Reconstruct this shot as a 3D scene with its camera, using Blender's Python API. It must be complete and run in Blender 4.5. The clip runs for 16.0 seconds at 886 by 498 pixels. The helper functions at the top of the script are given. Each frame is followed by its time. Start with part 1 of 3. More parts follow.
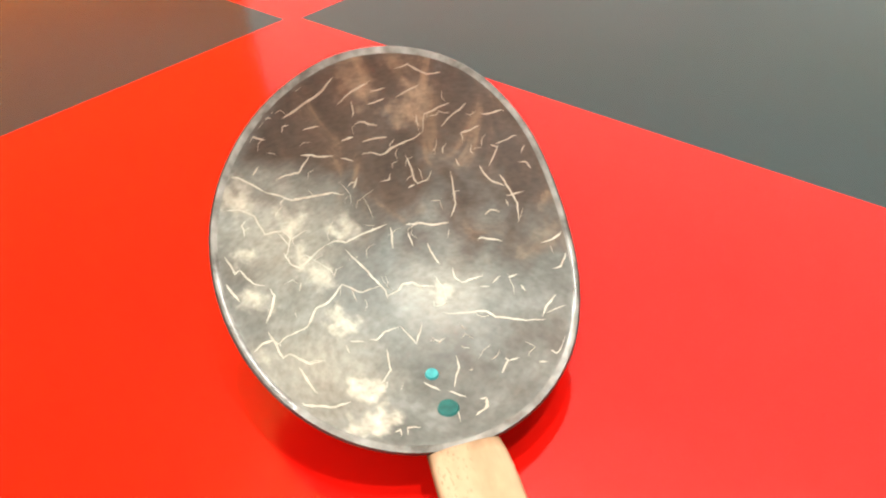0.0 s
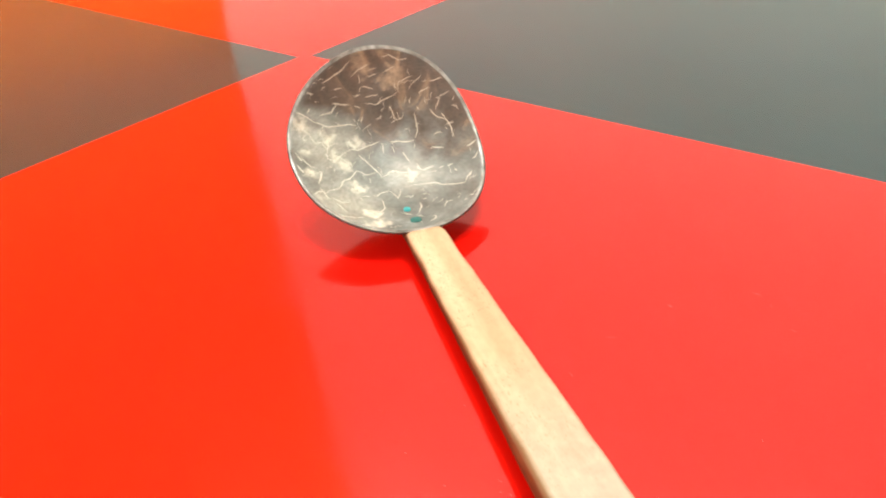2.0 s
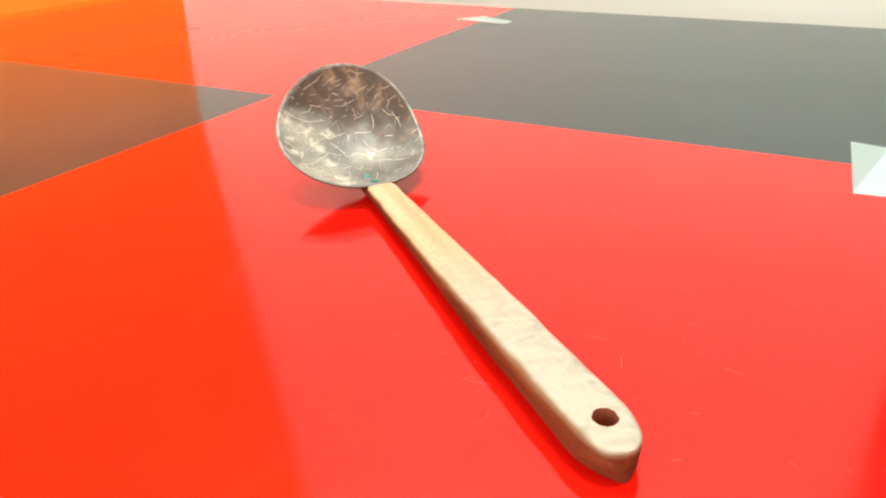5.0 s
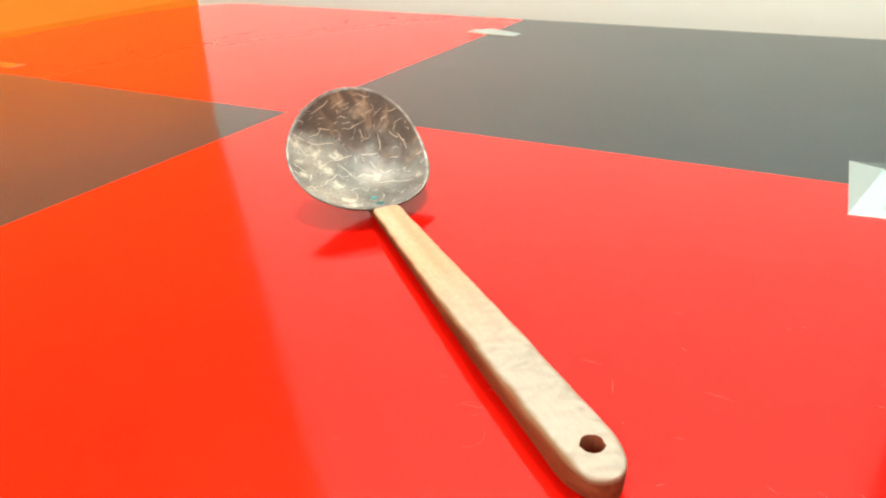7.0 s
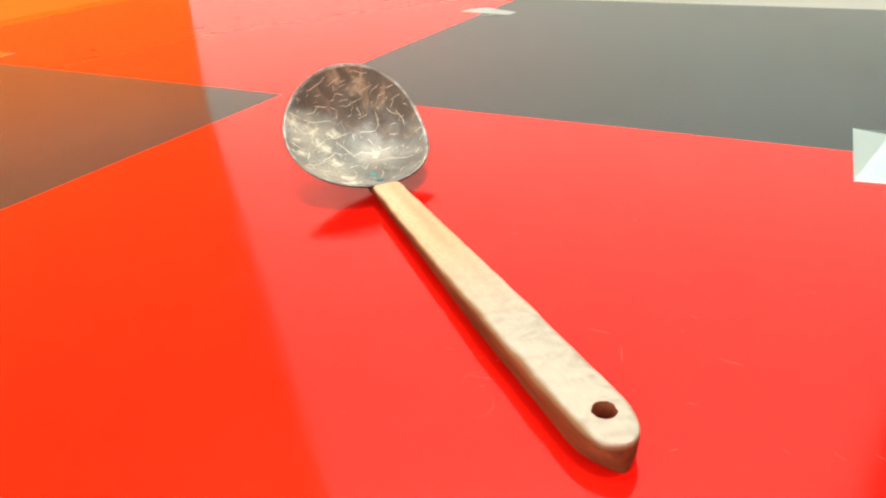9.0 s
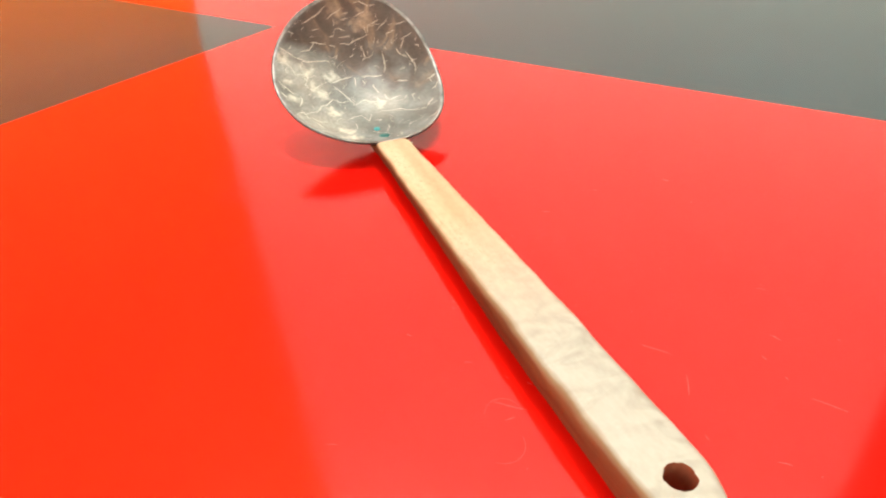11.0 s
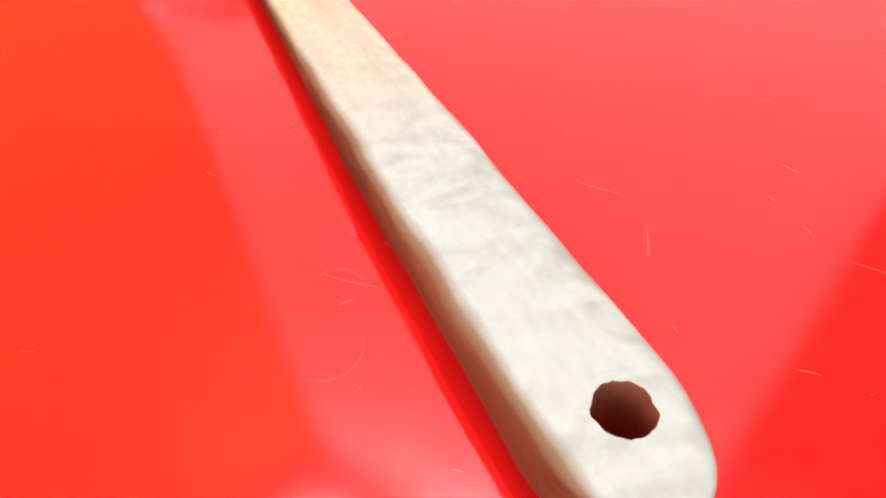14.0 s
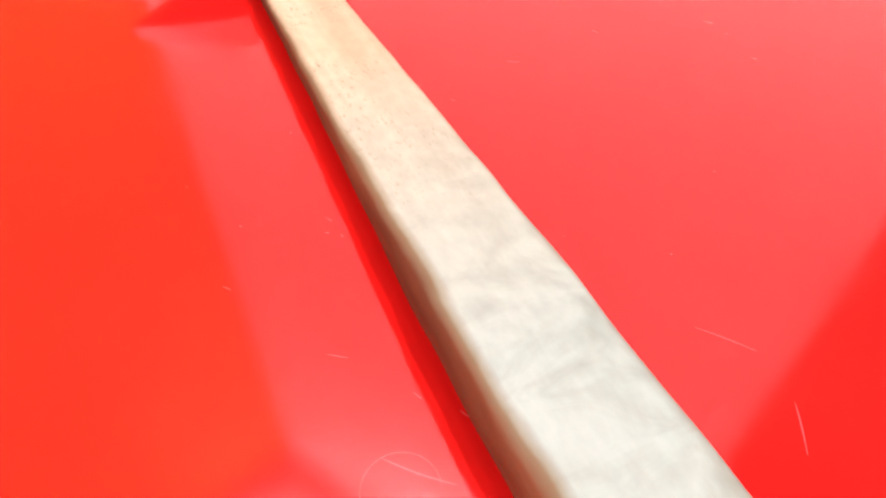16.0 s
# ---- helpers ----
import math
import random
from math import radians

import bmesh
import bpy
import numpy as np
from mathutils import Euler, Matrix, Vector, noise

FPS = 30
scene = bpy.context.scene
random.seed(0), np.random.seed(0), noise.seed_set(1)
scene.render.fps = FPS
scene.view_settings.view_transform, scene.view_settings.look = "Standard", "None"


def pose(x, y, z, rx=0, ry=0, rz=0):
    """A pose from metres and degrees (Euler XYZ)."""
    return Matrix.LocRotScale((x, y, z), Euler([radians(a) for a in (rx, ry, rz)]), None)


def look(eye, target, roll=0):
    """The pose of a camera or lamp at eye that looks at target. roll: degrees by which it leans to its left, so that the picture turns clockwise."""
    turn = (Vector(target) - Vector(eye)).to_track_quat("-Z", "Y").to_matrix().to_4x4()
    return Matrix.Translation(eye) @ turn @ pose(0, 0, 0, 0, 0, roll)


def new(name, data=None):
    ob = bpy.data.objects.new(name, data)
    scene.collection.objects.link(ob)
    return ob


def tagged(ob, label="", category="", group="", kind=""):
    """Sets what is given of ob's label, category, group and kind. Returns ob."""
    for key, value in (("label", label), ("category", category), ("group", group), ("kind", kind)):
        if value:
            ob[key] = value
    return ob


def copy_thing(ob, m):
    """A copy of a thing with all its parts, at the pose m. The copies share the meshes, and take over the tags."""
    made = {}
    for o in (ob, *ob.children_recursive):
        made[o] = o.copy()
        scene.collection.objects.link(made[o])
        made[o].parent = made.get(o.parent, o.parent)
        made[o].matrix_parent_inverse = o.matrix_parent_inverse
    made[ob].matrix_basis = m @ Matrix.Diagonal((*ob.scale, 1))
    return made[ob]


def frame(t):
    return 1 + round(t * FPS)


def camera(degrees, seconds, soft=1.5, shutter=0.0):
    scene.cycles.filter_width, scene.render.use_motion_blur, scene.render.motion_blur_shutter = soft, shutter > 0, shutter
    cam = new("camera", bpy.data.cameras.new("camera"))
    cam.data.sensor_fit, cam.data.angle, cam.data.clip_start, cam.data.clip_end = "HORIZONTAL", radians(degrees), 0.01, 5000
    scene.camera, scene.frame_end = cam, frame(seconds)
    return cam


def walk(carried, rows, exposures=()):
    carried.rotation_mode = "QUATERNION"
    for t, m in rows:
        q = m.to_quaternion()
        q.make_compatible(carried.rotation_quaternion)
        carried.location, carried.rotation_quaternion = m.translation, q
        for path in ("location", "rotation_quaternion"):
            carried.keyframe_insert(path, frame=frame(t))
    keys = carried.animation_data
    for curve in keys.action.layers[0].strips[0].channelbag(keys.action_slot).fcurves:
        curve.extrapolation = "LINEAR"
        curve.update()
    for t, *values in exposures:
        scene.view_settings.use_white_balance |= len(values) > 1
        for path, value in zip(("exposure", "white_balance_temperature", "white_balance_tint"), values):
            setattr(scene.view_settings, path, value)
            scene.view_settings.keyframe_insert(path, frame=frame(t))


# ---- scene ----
cam = camera(69.42, 16.0, soft=2.2)
PATH = [
    (0, (0.3577, -0.2430, 0.1550), (-0.6985, 0.8416, -1.1518), -4.59),
    (0.5, (0.3643, -0.2469, 0.1665), (-0.7579, 0.7749, -1.1358), -6.24),
    (1, (0.3985, -0.2765, 0.1888), (-0.6790, 0.7800, -1.1238), -6.27),
    (1.5, (0.4405, -0.3354, 0.2012), (-0.7302, 0.7883, -0.9678), -7.44),
    (2, (0.4790, -0.3695, 0.1876), (-0.6095, 0.8475, -0.9676), -5.52),
    (2.5, (0.4994, -0.4100, 0.1821), (-0.5449, 0.8849, -0.9282), -5.52),
    (3, (0.5322, -0.4430, 0.1764), (-0.5259, 0.8934, -0.8697), -5.78),
    (3.5, (0.5508, -0.4614, 0.1873), (-0.5204, 0.9052, -0.8049), -6.14),
    (4, (0.5610, -0.4765, 0.1785), (-0.5005, 0.9190, -0.7850), -5.65),
    (6.5, (0.5794, -0.4665, 0.1953), (-0.5155, 0.8934, -0.7802), -6.56),
    (7, (0.5822, -0.4721, 0.1986), (-0.5238, 0.8896, -0.7619), -6.71),
    (7.5, (0.5799, -0.4722, 0.1974), (-0.5235, 0.8771, -0.7835), -6.88),
    (8, (0.5763, -0.4737, 0.2005), (-0.5248, 0.8685, -0.7927), -7.80),
    (8.5, (0.5745, -0.4728, 0.1971), (-0.5187, 0.8651, -0.8103), -8.18),
    (9, (0.5781, -0.4743, 0.1898), (-0.5107, 0.8760, -0.8056), -7.72),
    (11.5, (0.5248, -0.4051, 0.1566), (-0.4675, 0.8398, -1.0540), -4.59),
    (12, (0.5250, -0.3833, 0.1356), (-0.4174, 0.8208, -1.1535), -4.96),
    (12.5, (0.5244, -0.3807, 0.1170), (-0.3832, 0.7979, -1.2199), -4.89),
    (13, (0.5291, -0.3779, 0.1007), (-0.3470, 0.8093, -1.2496), -4.30),
    (13.5, (0.5261, -0.3692, 0.0971), (-0.3406, 0.7962, -1.2779), -4.39),
    (14, (0.5179, -0.3611, 0.0964), (-0.3045, 0.7756, -1.3290), -3.38),
    (14.5, (0.5048, -0.3504, 0.0911), (-0.2786, 0.8104, -1.3364), -0.52),
    (15, (0.4908, -0.3431, 0.0986), (-0.2023, 0.7424, -1.4318), 0.76),
    (15.5, (0.4827, -0.3382, 0.0940), (-0.2437, 0.7763, -1.3993), 0.34),
    (16, (0.4781, -0.3376, 0.0934), (-0.2936, 0.8465, -1.3215), 1.08),
]
walk(cam, [(t, look(eye, target, roll)) for t, eye, target, roll in PATH],
     exposures=[(0, 0.0, 6500, 10), (1.5, 0.02, 6600, 10), (2.5, 0.08, 6700, 9), (3.5, 0.10, 6700, 9), (6.3, 0.02, 6750, 10), (9.0, 0.0, 6750, 10), (11.5, 0.0, 6550, 10), (13.0, 0.0, 5500, 12), (16.0, 0.0, 5550, 12)])

# ---- world and light ----
world = bpy.data.worlds.new("world")
world.use_nodes = True
scene.world = world
world.node_tree.nodes["Background"].inputs[0].default_value = (0.75, 0.85, 1.0, 1)
world.node_tree.nodes["Background"].inputs[1].default_value = 0.4

CEIL, FLOOR = 3.90, -0.75


def area_light(name, m, size_x, size_y, watts, colour, shape="RECTANGLE"):
    lamp = bpy.data.lights.new(name, "AREA")
    lamp.shape, lamp.size, lamp.size_y, lamp.energy, lamp.color = shape, size_x, size_y, watts, colour
    ob = new(name, lamp)
    ob.matrix_world = m
    return ob


# added fill from behind, in place of an assumed window, to brighten the white wall
area_light("back_fill_light", look((0.1, -2.52, 1.15), (0.1, 0.8, 0.9)), 2.3, 1.8, 60, (0.97, 0.98, 0.93))
# first lamp hangs near the orange wall; the other two are added fills
LAMPS_AND_FILLS = ((-1.04, 0.34), (-0.05, 0.45), (1.00, 0.40))
for lx, ly in LAMPS_AND_FILLS:
    area_light("lamp_light", look((lx, ly, CEIL - 0.075), (lx, ly, 0)), 0.10, 0.10, 20 if lx < -1 else 86, (0.97, 0.97, 0.91), "DISK")


# ---- materials ----
def material(name, colour, rough=0.5, spec=0.5):
    m = bpy.data.materials.new(name)
    m.use_nodes = True
    p = m.node_tree.nodes["Principled BSDF"]
    p.inputs["Base Color"].default_value = (*colour, 1)
    p.inputs["Roughness"].default_value = rough
    p.inputs["Specular IOR Level"].default_value = spec
    return m, m.node_tree.nodes, m.node_tree.links, p


def node(nodes, kind, **values):
    n = nodes.new(kind)
    for key, value in values.items():
        n.inputs[key].default_value = value
    return n


def noise_node(nodes, links, scale, detail=4.0, stretch=(1, 1, 1), distort=0.0):
    co = nodes.new("ShaderNodeTexCoord")
    mp = node(nodes, "ShaderNodeMapping", Scale=stretch)
    links.new(co.outputs["Object"], mp.inputs["Vector"])
    n = node(nodes, "ShaderNodeTexNoise", Scale=scale, Detail=detail, Distortion=distort)
    links.new(mp.outputs["Vector"], n.inputs["Vector"])
    return n.outputs["Fac"]


def ramp(nodes, links, fac, stops):
    r = nodes.new("ShaderNodeValToRGB")
    r.color_ramp.elements[0].position, r.color_ramp.elements[1].position = stops[0][0], stops[-1][0]
    for s in stops[1:-1]:
        r.color_ramp.elements.new(s[0])
    for e, s in zip(sorted(r.color_ramp.elements, key=lambda q: q.position), stops):
        e.color = (*s[1], 1)
    links.new(fac, r.inputs["Fac"])
    return r.outputs["Color"]


def mix(nodes, links, fac, a, b, kind="MIX"):
    n = nodes.new("ShaderNodeMix")
    n.data_type, n.blend_type = "RGBA", kind
    for socket, value in ((n.inputs[0], fac), (n.inputs[6], a), (n.inputs[7], b)):
        if isinstance(value, bpy.types.NodeSocket):
            links.new(value, socket)
        else:
            socket.default_value = value if isinstance(value, float) else (*value, 1)
    return n.outputs[2]


def bump(nodes, links, p, height, strength, distance):
    b = node(nodes, "ShaderNodeBump", Strength=strength, Distance=distance)
    links.new(height, b.inputs["Height"])
    links.new(b.outputs["Normal"], p.inputs["Normal"])


def lacquer(name, dark, light, spec):
    m, n, l, p = material(name, light, 0.08, spec)
    l.new(ramp(n, l, noise_node(n, l, 3.0), [(0.35, dark), (0.7, light)]), p.inputs["Base Color"])
    # faint greasy smears and fine dust show in the gloss only
    smear = noise_node(n, l, 16.0, 9.0, (1, 1, 1), 1.0)
    l.new(ramp(n, l, smear, [(0.44, (0.09,) * 3), (0.60, (0.12,) * 3), (0.72, (0.18,) * 3)]), p.inputs["Roughness"])
    bump(n, l, p, noise_node(n, l, 40.0, 2.0), 0.02, 0.0006)
    return m


def wall_paint(name, dark, light):
    m, n, l, p = material(name, light, 0.75, 0.3)
    l.new(ramp(n, l, noise_node(n, l, 1.3, 5.0), [(0.3, dark), (0.7, light)]), p.inputs["Base Color"])
    bump(n, l, p, noise_node(n, l, 160.0, 3.0), 0.12, 0.001)
    return m


RED = lacquer("red_lacquer", (0.72, 0.006, 0.0030), (0.78, 0.008, 0.0040), 0.50)
BLACK = lacquer("black_lacquer", (0.011, 0.030, 0.033), (0.017, 0.041, 0.047), 0.62)
WHITE_WALL = wall_paint("white_wall_paint", (0.74, 0.83, 0.79), (0.80, 0.89, 0.85))
ORANGE_WALL = wall_paint("orange_wall_paint", (0.70, 0.165, 0.006), (0.78, 0.20, 0.008))
CEILING_PAINT = wall_paint("ceiling_paint", (0.54, 0.54, 0.53), (0.62, 0.62, 0.61))
# recess wall: terracotta darkened to brown, so the paint carries its shade
DIM_WALL = wall_paint("shaded_wall_paint", (0.16, 0.06, 0.03), (0.20, 0.08, 0.04))
FLOOR_TILE = wall_paint("floor_paint", (0.28, 0.24, 0.20), (0.38, 0.33, 0.28))

CHROME, n_, l_, p_ = material("polished_steel", (0.66, 0.90, 0.95), 0.10)
p_.inputs["Metallic"].default_value = 1.0
bump(n_, l_, p_, noise_node(n_, l_, 60.0, 2.0), 0.12, 0.002)
RIVET, n_, l_, p_ = material("green_copper", (0.02, 0.28, 0.27), 0.42)
l_.new(ramp(n_, l_, noise_node(n_, l_, 400.0), [(0.3, (0.020, 0.26, 0.27)), (0.7, (0.045, 0.42, 0.44))]), p_.inputs["Base Color"])
RIVET_DARK, n_, l_, p_ = material("dark_green_copper", (0.01, 0.12, 0.11), 0.42)
l_.new(ramp(n_, l_, noise_node(n_, l_, 400.0), [(0.3, (0.006, 0.085, 0.075)), (0.7, (0.012, 0.15, 0.135))]), p_.inputs["Base Color"])
LAMP_GLOW, n_, l_, p_ = material("lamp_diffuser", (0.9, 0.9, 0.9), 0.4)
p_.inputs["Emission Color"].default_value = (1.0, 0.95, 0.9, 1)
p_.inputs["Emission Strength"].default_value = 14.0
STEEL_GREY, *_ = material("grey_metal", (0.3, 0.3, 0.31), 0.35)

# coconut shell: brown-grey, polished by use, with pale patches
SHELL, n_, l_, p_ = material("coconut_shell", (0.14, 0.11, 0.085), 0.32, 0.20)
tone = ramp(n_, l_, noise_node(n_, l_, 45.0, 5.0, (1, 1, 1), 0.6), [(0.3, (0.105, 0.104, 0.092)), (0.55, (0.175, 0.182, 0.166)), (0.75, (0.28, 0.293, 0.275))])
streak = ramp(n_, l_, noise_node(n_, l_, 60.0, 6.0, (1.6, 1, 1)), [(0.35, (0.86, 0.86, 0.86)), (0.65, (1.08, 1.08, 1.08))])
base = mix(n_, l_, 1.0, tone, streak, "MULTIPLY")
geo_ = n_.new("ShaderNodeTexCoord")
# pale worn patches, each round its own place on the inner face, with ragged edges
ragged = node(n_, "ShaderNodeTexNoise", Scale=170.0, Detail=5.0)
l_.new(geo_.outputs["Object"], ragged.inputs["Vector"])
shift = n_.new("ShaderNodeVectorMath")
shift.operation = "MULTIPLY_ADD"
shift.inputs[1].default_value, shift.inputs[2].default_value = (0.017,) * 3, (-0.0085,) * 3
l_.new(ragged.outputs["Color"], shift.inputs[0])
spot = n_.new("ShaderNodeVectorMath")
l_.new(geo_.outputs["Object"], spot.inputs[0])
l_.new(shift.outputs[0], spot.inputs[1])


def worn_patch(base, x, y, z, radius, amount, colour=(0.74, 0.69, 0.57)):
    far = n_.new("ShaderNodeVectorMath")
    far.operation = "DISTANCE"
    far.inputs[1].default_value = (x, y, z)
    l_.new(spot.outputs[0], far.inputs[0])
    fade = node(n_, "ShaderNodeMapRange")
    fade.interpolation_type = "SMOOTHSTEP"
    for key, value in zip(("From Min", "From Max", "To Min", "To Max"), (0.0, radius, amount, 0.0)):
        fade.inputs[key].default_value = value
    l_.new(far.outputs["Value"], fade.inputs["Value"])
    return mix(n_, l_, fade.outputs[0], base, colour)


for place in ((0.2103, -0.1736, 0.0491, 0.0080, 0.85), (0.2197, -0.1653, 0.0389, 0.0060, 0.80), (0.2285, -0.1541, 0.0325, 0.0060, 0.60),
              (0.2208, -0.1829, 0.0373, 0.0042, 0.75), (0.2300, -0.1882, 0.0309, 0.0065, 0.80), (0.2454, -0.1736, 0.0198, 0.0052, 1.0)):
    base = worn_patch(base, *place)
for place in ((0.2657, -0.1837, 0.0153, 0.0064, 1.0), (0.2754, -0.1883, 0.0153, 0.0074, 1.0), (0.2742, -0.1956, 0.0177, 0.0055, 0.8), (0.2273, -0.1680, 0.0314, 0.0052, 0.65),
              (0.2334, -0.1678, 0.0266, 0.0064, 0.65), (0.2601, -0.1440, 0.0170, 0.0042, 0.55), (0.2446, -0.1990, 0.0259, 0.0046, 0.4)):
    base = worn_patch(base, *place)
for place in ((0.2240, -0.1700, 0.0400, 0.030, 0.34), (0.2550, -0.1880, 0.0200, 0.030, 0.34), (0.2600, -0.1450, 0.0180, 0.022, 0.26)):
    base = worn_patch(base, *place)
# inner face turns dark brown towards its far right side, unevenly
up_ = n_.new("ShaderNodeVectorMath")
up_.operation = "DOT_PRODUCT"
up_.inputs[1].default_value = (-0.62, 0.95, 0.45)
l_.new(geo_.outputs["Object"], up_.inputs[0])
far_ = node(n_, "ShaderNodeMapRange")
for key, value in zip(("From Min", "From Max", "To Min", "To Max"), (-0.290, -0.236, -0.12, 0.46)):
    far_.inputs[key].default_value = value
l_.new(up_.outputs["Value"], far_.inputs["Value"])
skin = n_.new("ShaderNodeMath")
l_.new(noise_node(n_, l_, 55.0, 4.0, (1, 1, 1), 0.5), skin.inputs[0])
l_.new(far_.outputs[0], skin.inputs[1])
far_brown = ramp(n_, l_, skin.outputs[0], [(0.42, (0, 0, 0)), (0.85, (0.85, 0.85, 0.85))])
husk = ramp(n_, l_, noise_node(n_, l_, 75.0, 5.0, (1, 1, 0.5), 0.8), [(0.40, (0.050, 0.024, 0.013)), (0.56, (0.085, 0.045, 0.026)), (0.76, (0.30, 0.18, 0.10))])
base = mix(n_, l_, far_brown, base, husk)
for place in ((0.2280, -0.1170, 0.0595, 0.0075, 0.75), (0.2130, -0.1280, 0.0645, 0.0085, 0.65), (0.2250, -0.1240, 0.0570, 0.0060, 0.45)):
    base = worn_patch(base, *place, (0.50, 0.34, 0.22))
fibre = ramp(n_, l_, noise_node(n_, l_, 420.0, 6.0, (1, 1, 3)), [(0.3, (0.80, 0.79, 0.77)), (0.7, (1.14, 1.14, 1.14))])
base = mix(n_, l_, 1.0, base, fibre, "MULTIPLY")
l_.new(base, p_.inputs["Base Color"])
l_.new(ramp(n_, l_, noise_node(n_, l_, 70.0, 4.0), [(0.3, (0.40,) * 3), (0.7, (0.52,) * 3)]), p_.inputs["Roughness"])
p_.inputs["Coat Weight"].default_value = 0.32
p_.inputs["Coat Roughness"].default_value = 0.42
bump(n_, l_, p_, noise_node(n_, l_, 90.0, 4.0), 0.30, 0.0010)

SHELL_OUT, n_, l_, p_ = material("coconut_shell_outside", (0.05, 0.035, 0.025), 0.30, 0.5)
l_.new(ramp(n_, l_, noise_node(n_, l_, 90.0, 6.0, (1, 1, 4)), [(0.3, (0.012, 0.009, 0.007)), (0.7, (0.040, 0.030, 0.022))]), p_.inputs["Base Color"])
RIM, n_, l_, p_ = material("coconut_rim", (0.25, 0.22, 0.18), 0.26, 0.5)
l_.new(ramp(n_, l_, noise_node(n_, l_, 160.0, 5.0), [(0.3, (0.10, 0.09, 0.075)), (0.7, (0.36, 0.35, 0.32))]), p_.inputs["Base Color"])
VEIN, n_, l_, p_ = material("pale_vein", (0.62, 0.53, 0.40), 0.45)
cream = ramp(n_, l_, noise_node(n_, l_, 300.0), [(0.3, (0.46, 0.42, 0.34)), (0.7, (0.70, 0.66, 0.56))])
# towards the browner far side the veins turn brown and darker too
vein_co = n_.new("ShaderNodeTexCoord")
across = n_.new("ShaderNodeVectorMath")
across.operation = "DOT_PRODUCT"
across.inputs[1].default_value = (-0.62, 0.95, 0.45)
l_.new(vein_co.outputs["Object"], across.inputs[0])
browned = node(n_, "ShaderNodeMapRange")
for key, value in zip(("From Min", "From Max", "To Min", "To Max"), (-0.285, -0.240, 0.0, 0.8)):
    browned.inputs[key].default_value = value
l_.new(across.outputs["Value"], browned.inputs["Value"])
l_.new(mix(n_, l_, browned.outputs[0], cream, (0.36, 0.255, 0.175)), p_.inputs["Base Color"])

# pale worn wood: long grain, grey smudges towards the free end, darker bark along one edge
WOOD, n_, l_, p_ = material("pale_wood", (0.6, 0.46, 0.3), 0.85, 0.04)
grain = ramp(n_, l_, noise_node(n_, l_, 90.0, 6.0, (0.07, 1, 1), 0.4), [(0.3, (0.45, 0.285, 0.17)), (0.55, (0.54, 0.375, 0.24)), (0.75, (0.60, 0.44, 0.30))])
grey = ramp(n_, l_, noise_node(n_, l_, 85.0, 9.0, (1.0, 0.6, 1), 1.6), [(0.46, (0, 0, 0)), (0.74, (0.50, 0.50, 0.50))])
co_ = n_.new("ShaderNodeTexCoord")
sep = n_.new("ShaderNodeSeparateXYZ")
l_.new(co_.outputs["Object"], sep.inputs[0])
along = node(n_, "ShaderNodeMapRange")
for key, value in zip(("From Min", "From Max", "To Min", "To Max"), (0.09, 0.19, 0.0, 1.0)):
    along.inputs[key].default_value = value
l_.new(sep.outputs["X"], along.inputs["Value"])
pale = mix(n_, l_, along.outputs[0], grain, (0.415, 0.40, 0.34))
smudge = mix(n_, l_, along.outputs[0], (0.0, 0.0, 0.0), grey)
wood = mix(n_, l_, smudge, pale, (0.25, 0.225, 0.175))
pit_zone = ramp(n_, l_, noise_node(n_, l_, 28.0, 2.0), [(0.44, (0, 0, 0)), (0.54, (1, 1, 1))])
pits = ramp(n_, l_, noise_node(n_, l_, 1350.0, 3.0, (0.4, 1, 1)), [(0.60, (0, 0, 0)), (0.68, (0.65, 0.65, 0.65))])
pits = mix(n_, l_, along.outputs[0], mix(n_, l_, 1.0, pits, pit_zone, "MULTIPLY"), (0.0, 0.0, 0.0))
wood = mix(n_, l_, pits, wood, (0.26, 0.17, 0.09))
mottle = ramp(n_, l_, noise_node(n_, l_, 380.0, 8.0, (0.55, 1, 1)), [(0.3, (0.94, 0.935, 0.92)), (0.7, (1.06, 1.06, 1.05))])
wood = mix(n_, l_, 1.0, wood, mottle, "MULTIPLY")
# dark red sides: shade and red bounce off the table put into the colour
side_shade_tone = ramp(n_, l_, noise_node(n_, l_, 120.0, 6.0, (0.15, 1, 1), 0.5), [(0.3, (0.10, 0.024, 0.010)), (0.55, (0.145, 0.036, 0.015)), (0.75, (0.20, 0.062, 0.026))])
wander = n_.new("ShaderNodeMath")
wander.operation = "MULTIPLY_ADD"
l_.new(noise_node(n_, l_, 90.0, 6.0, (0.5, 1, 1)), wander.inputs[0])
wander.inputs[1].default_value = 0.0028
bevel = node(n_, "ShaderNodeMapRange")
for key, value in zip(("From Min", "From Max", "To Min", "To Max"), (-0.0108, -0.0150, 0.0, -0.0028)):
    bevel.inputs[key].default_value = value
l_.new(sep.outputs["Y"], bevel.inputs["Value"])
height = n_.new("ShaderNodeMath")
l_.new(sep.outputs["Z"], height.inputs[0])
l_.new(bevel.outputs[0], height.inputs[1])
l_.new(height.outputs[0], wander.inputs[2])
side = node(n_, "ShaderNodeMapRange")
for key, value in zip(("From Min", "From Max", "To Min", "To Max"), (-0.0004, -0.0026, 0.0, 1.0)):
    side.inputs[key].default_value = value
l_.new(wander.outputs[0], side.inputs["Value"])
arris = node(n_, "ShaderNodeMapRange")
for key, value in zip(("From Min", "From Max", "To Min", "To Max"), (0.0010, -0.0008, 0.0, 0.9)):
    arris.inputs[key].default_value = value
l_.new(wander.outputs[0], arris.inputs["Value"])
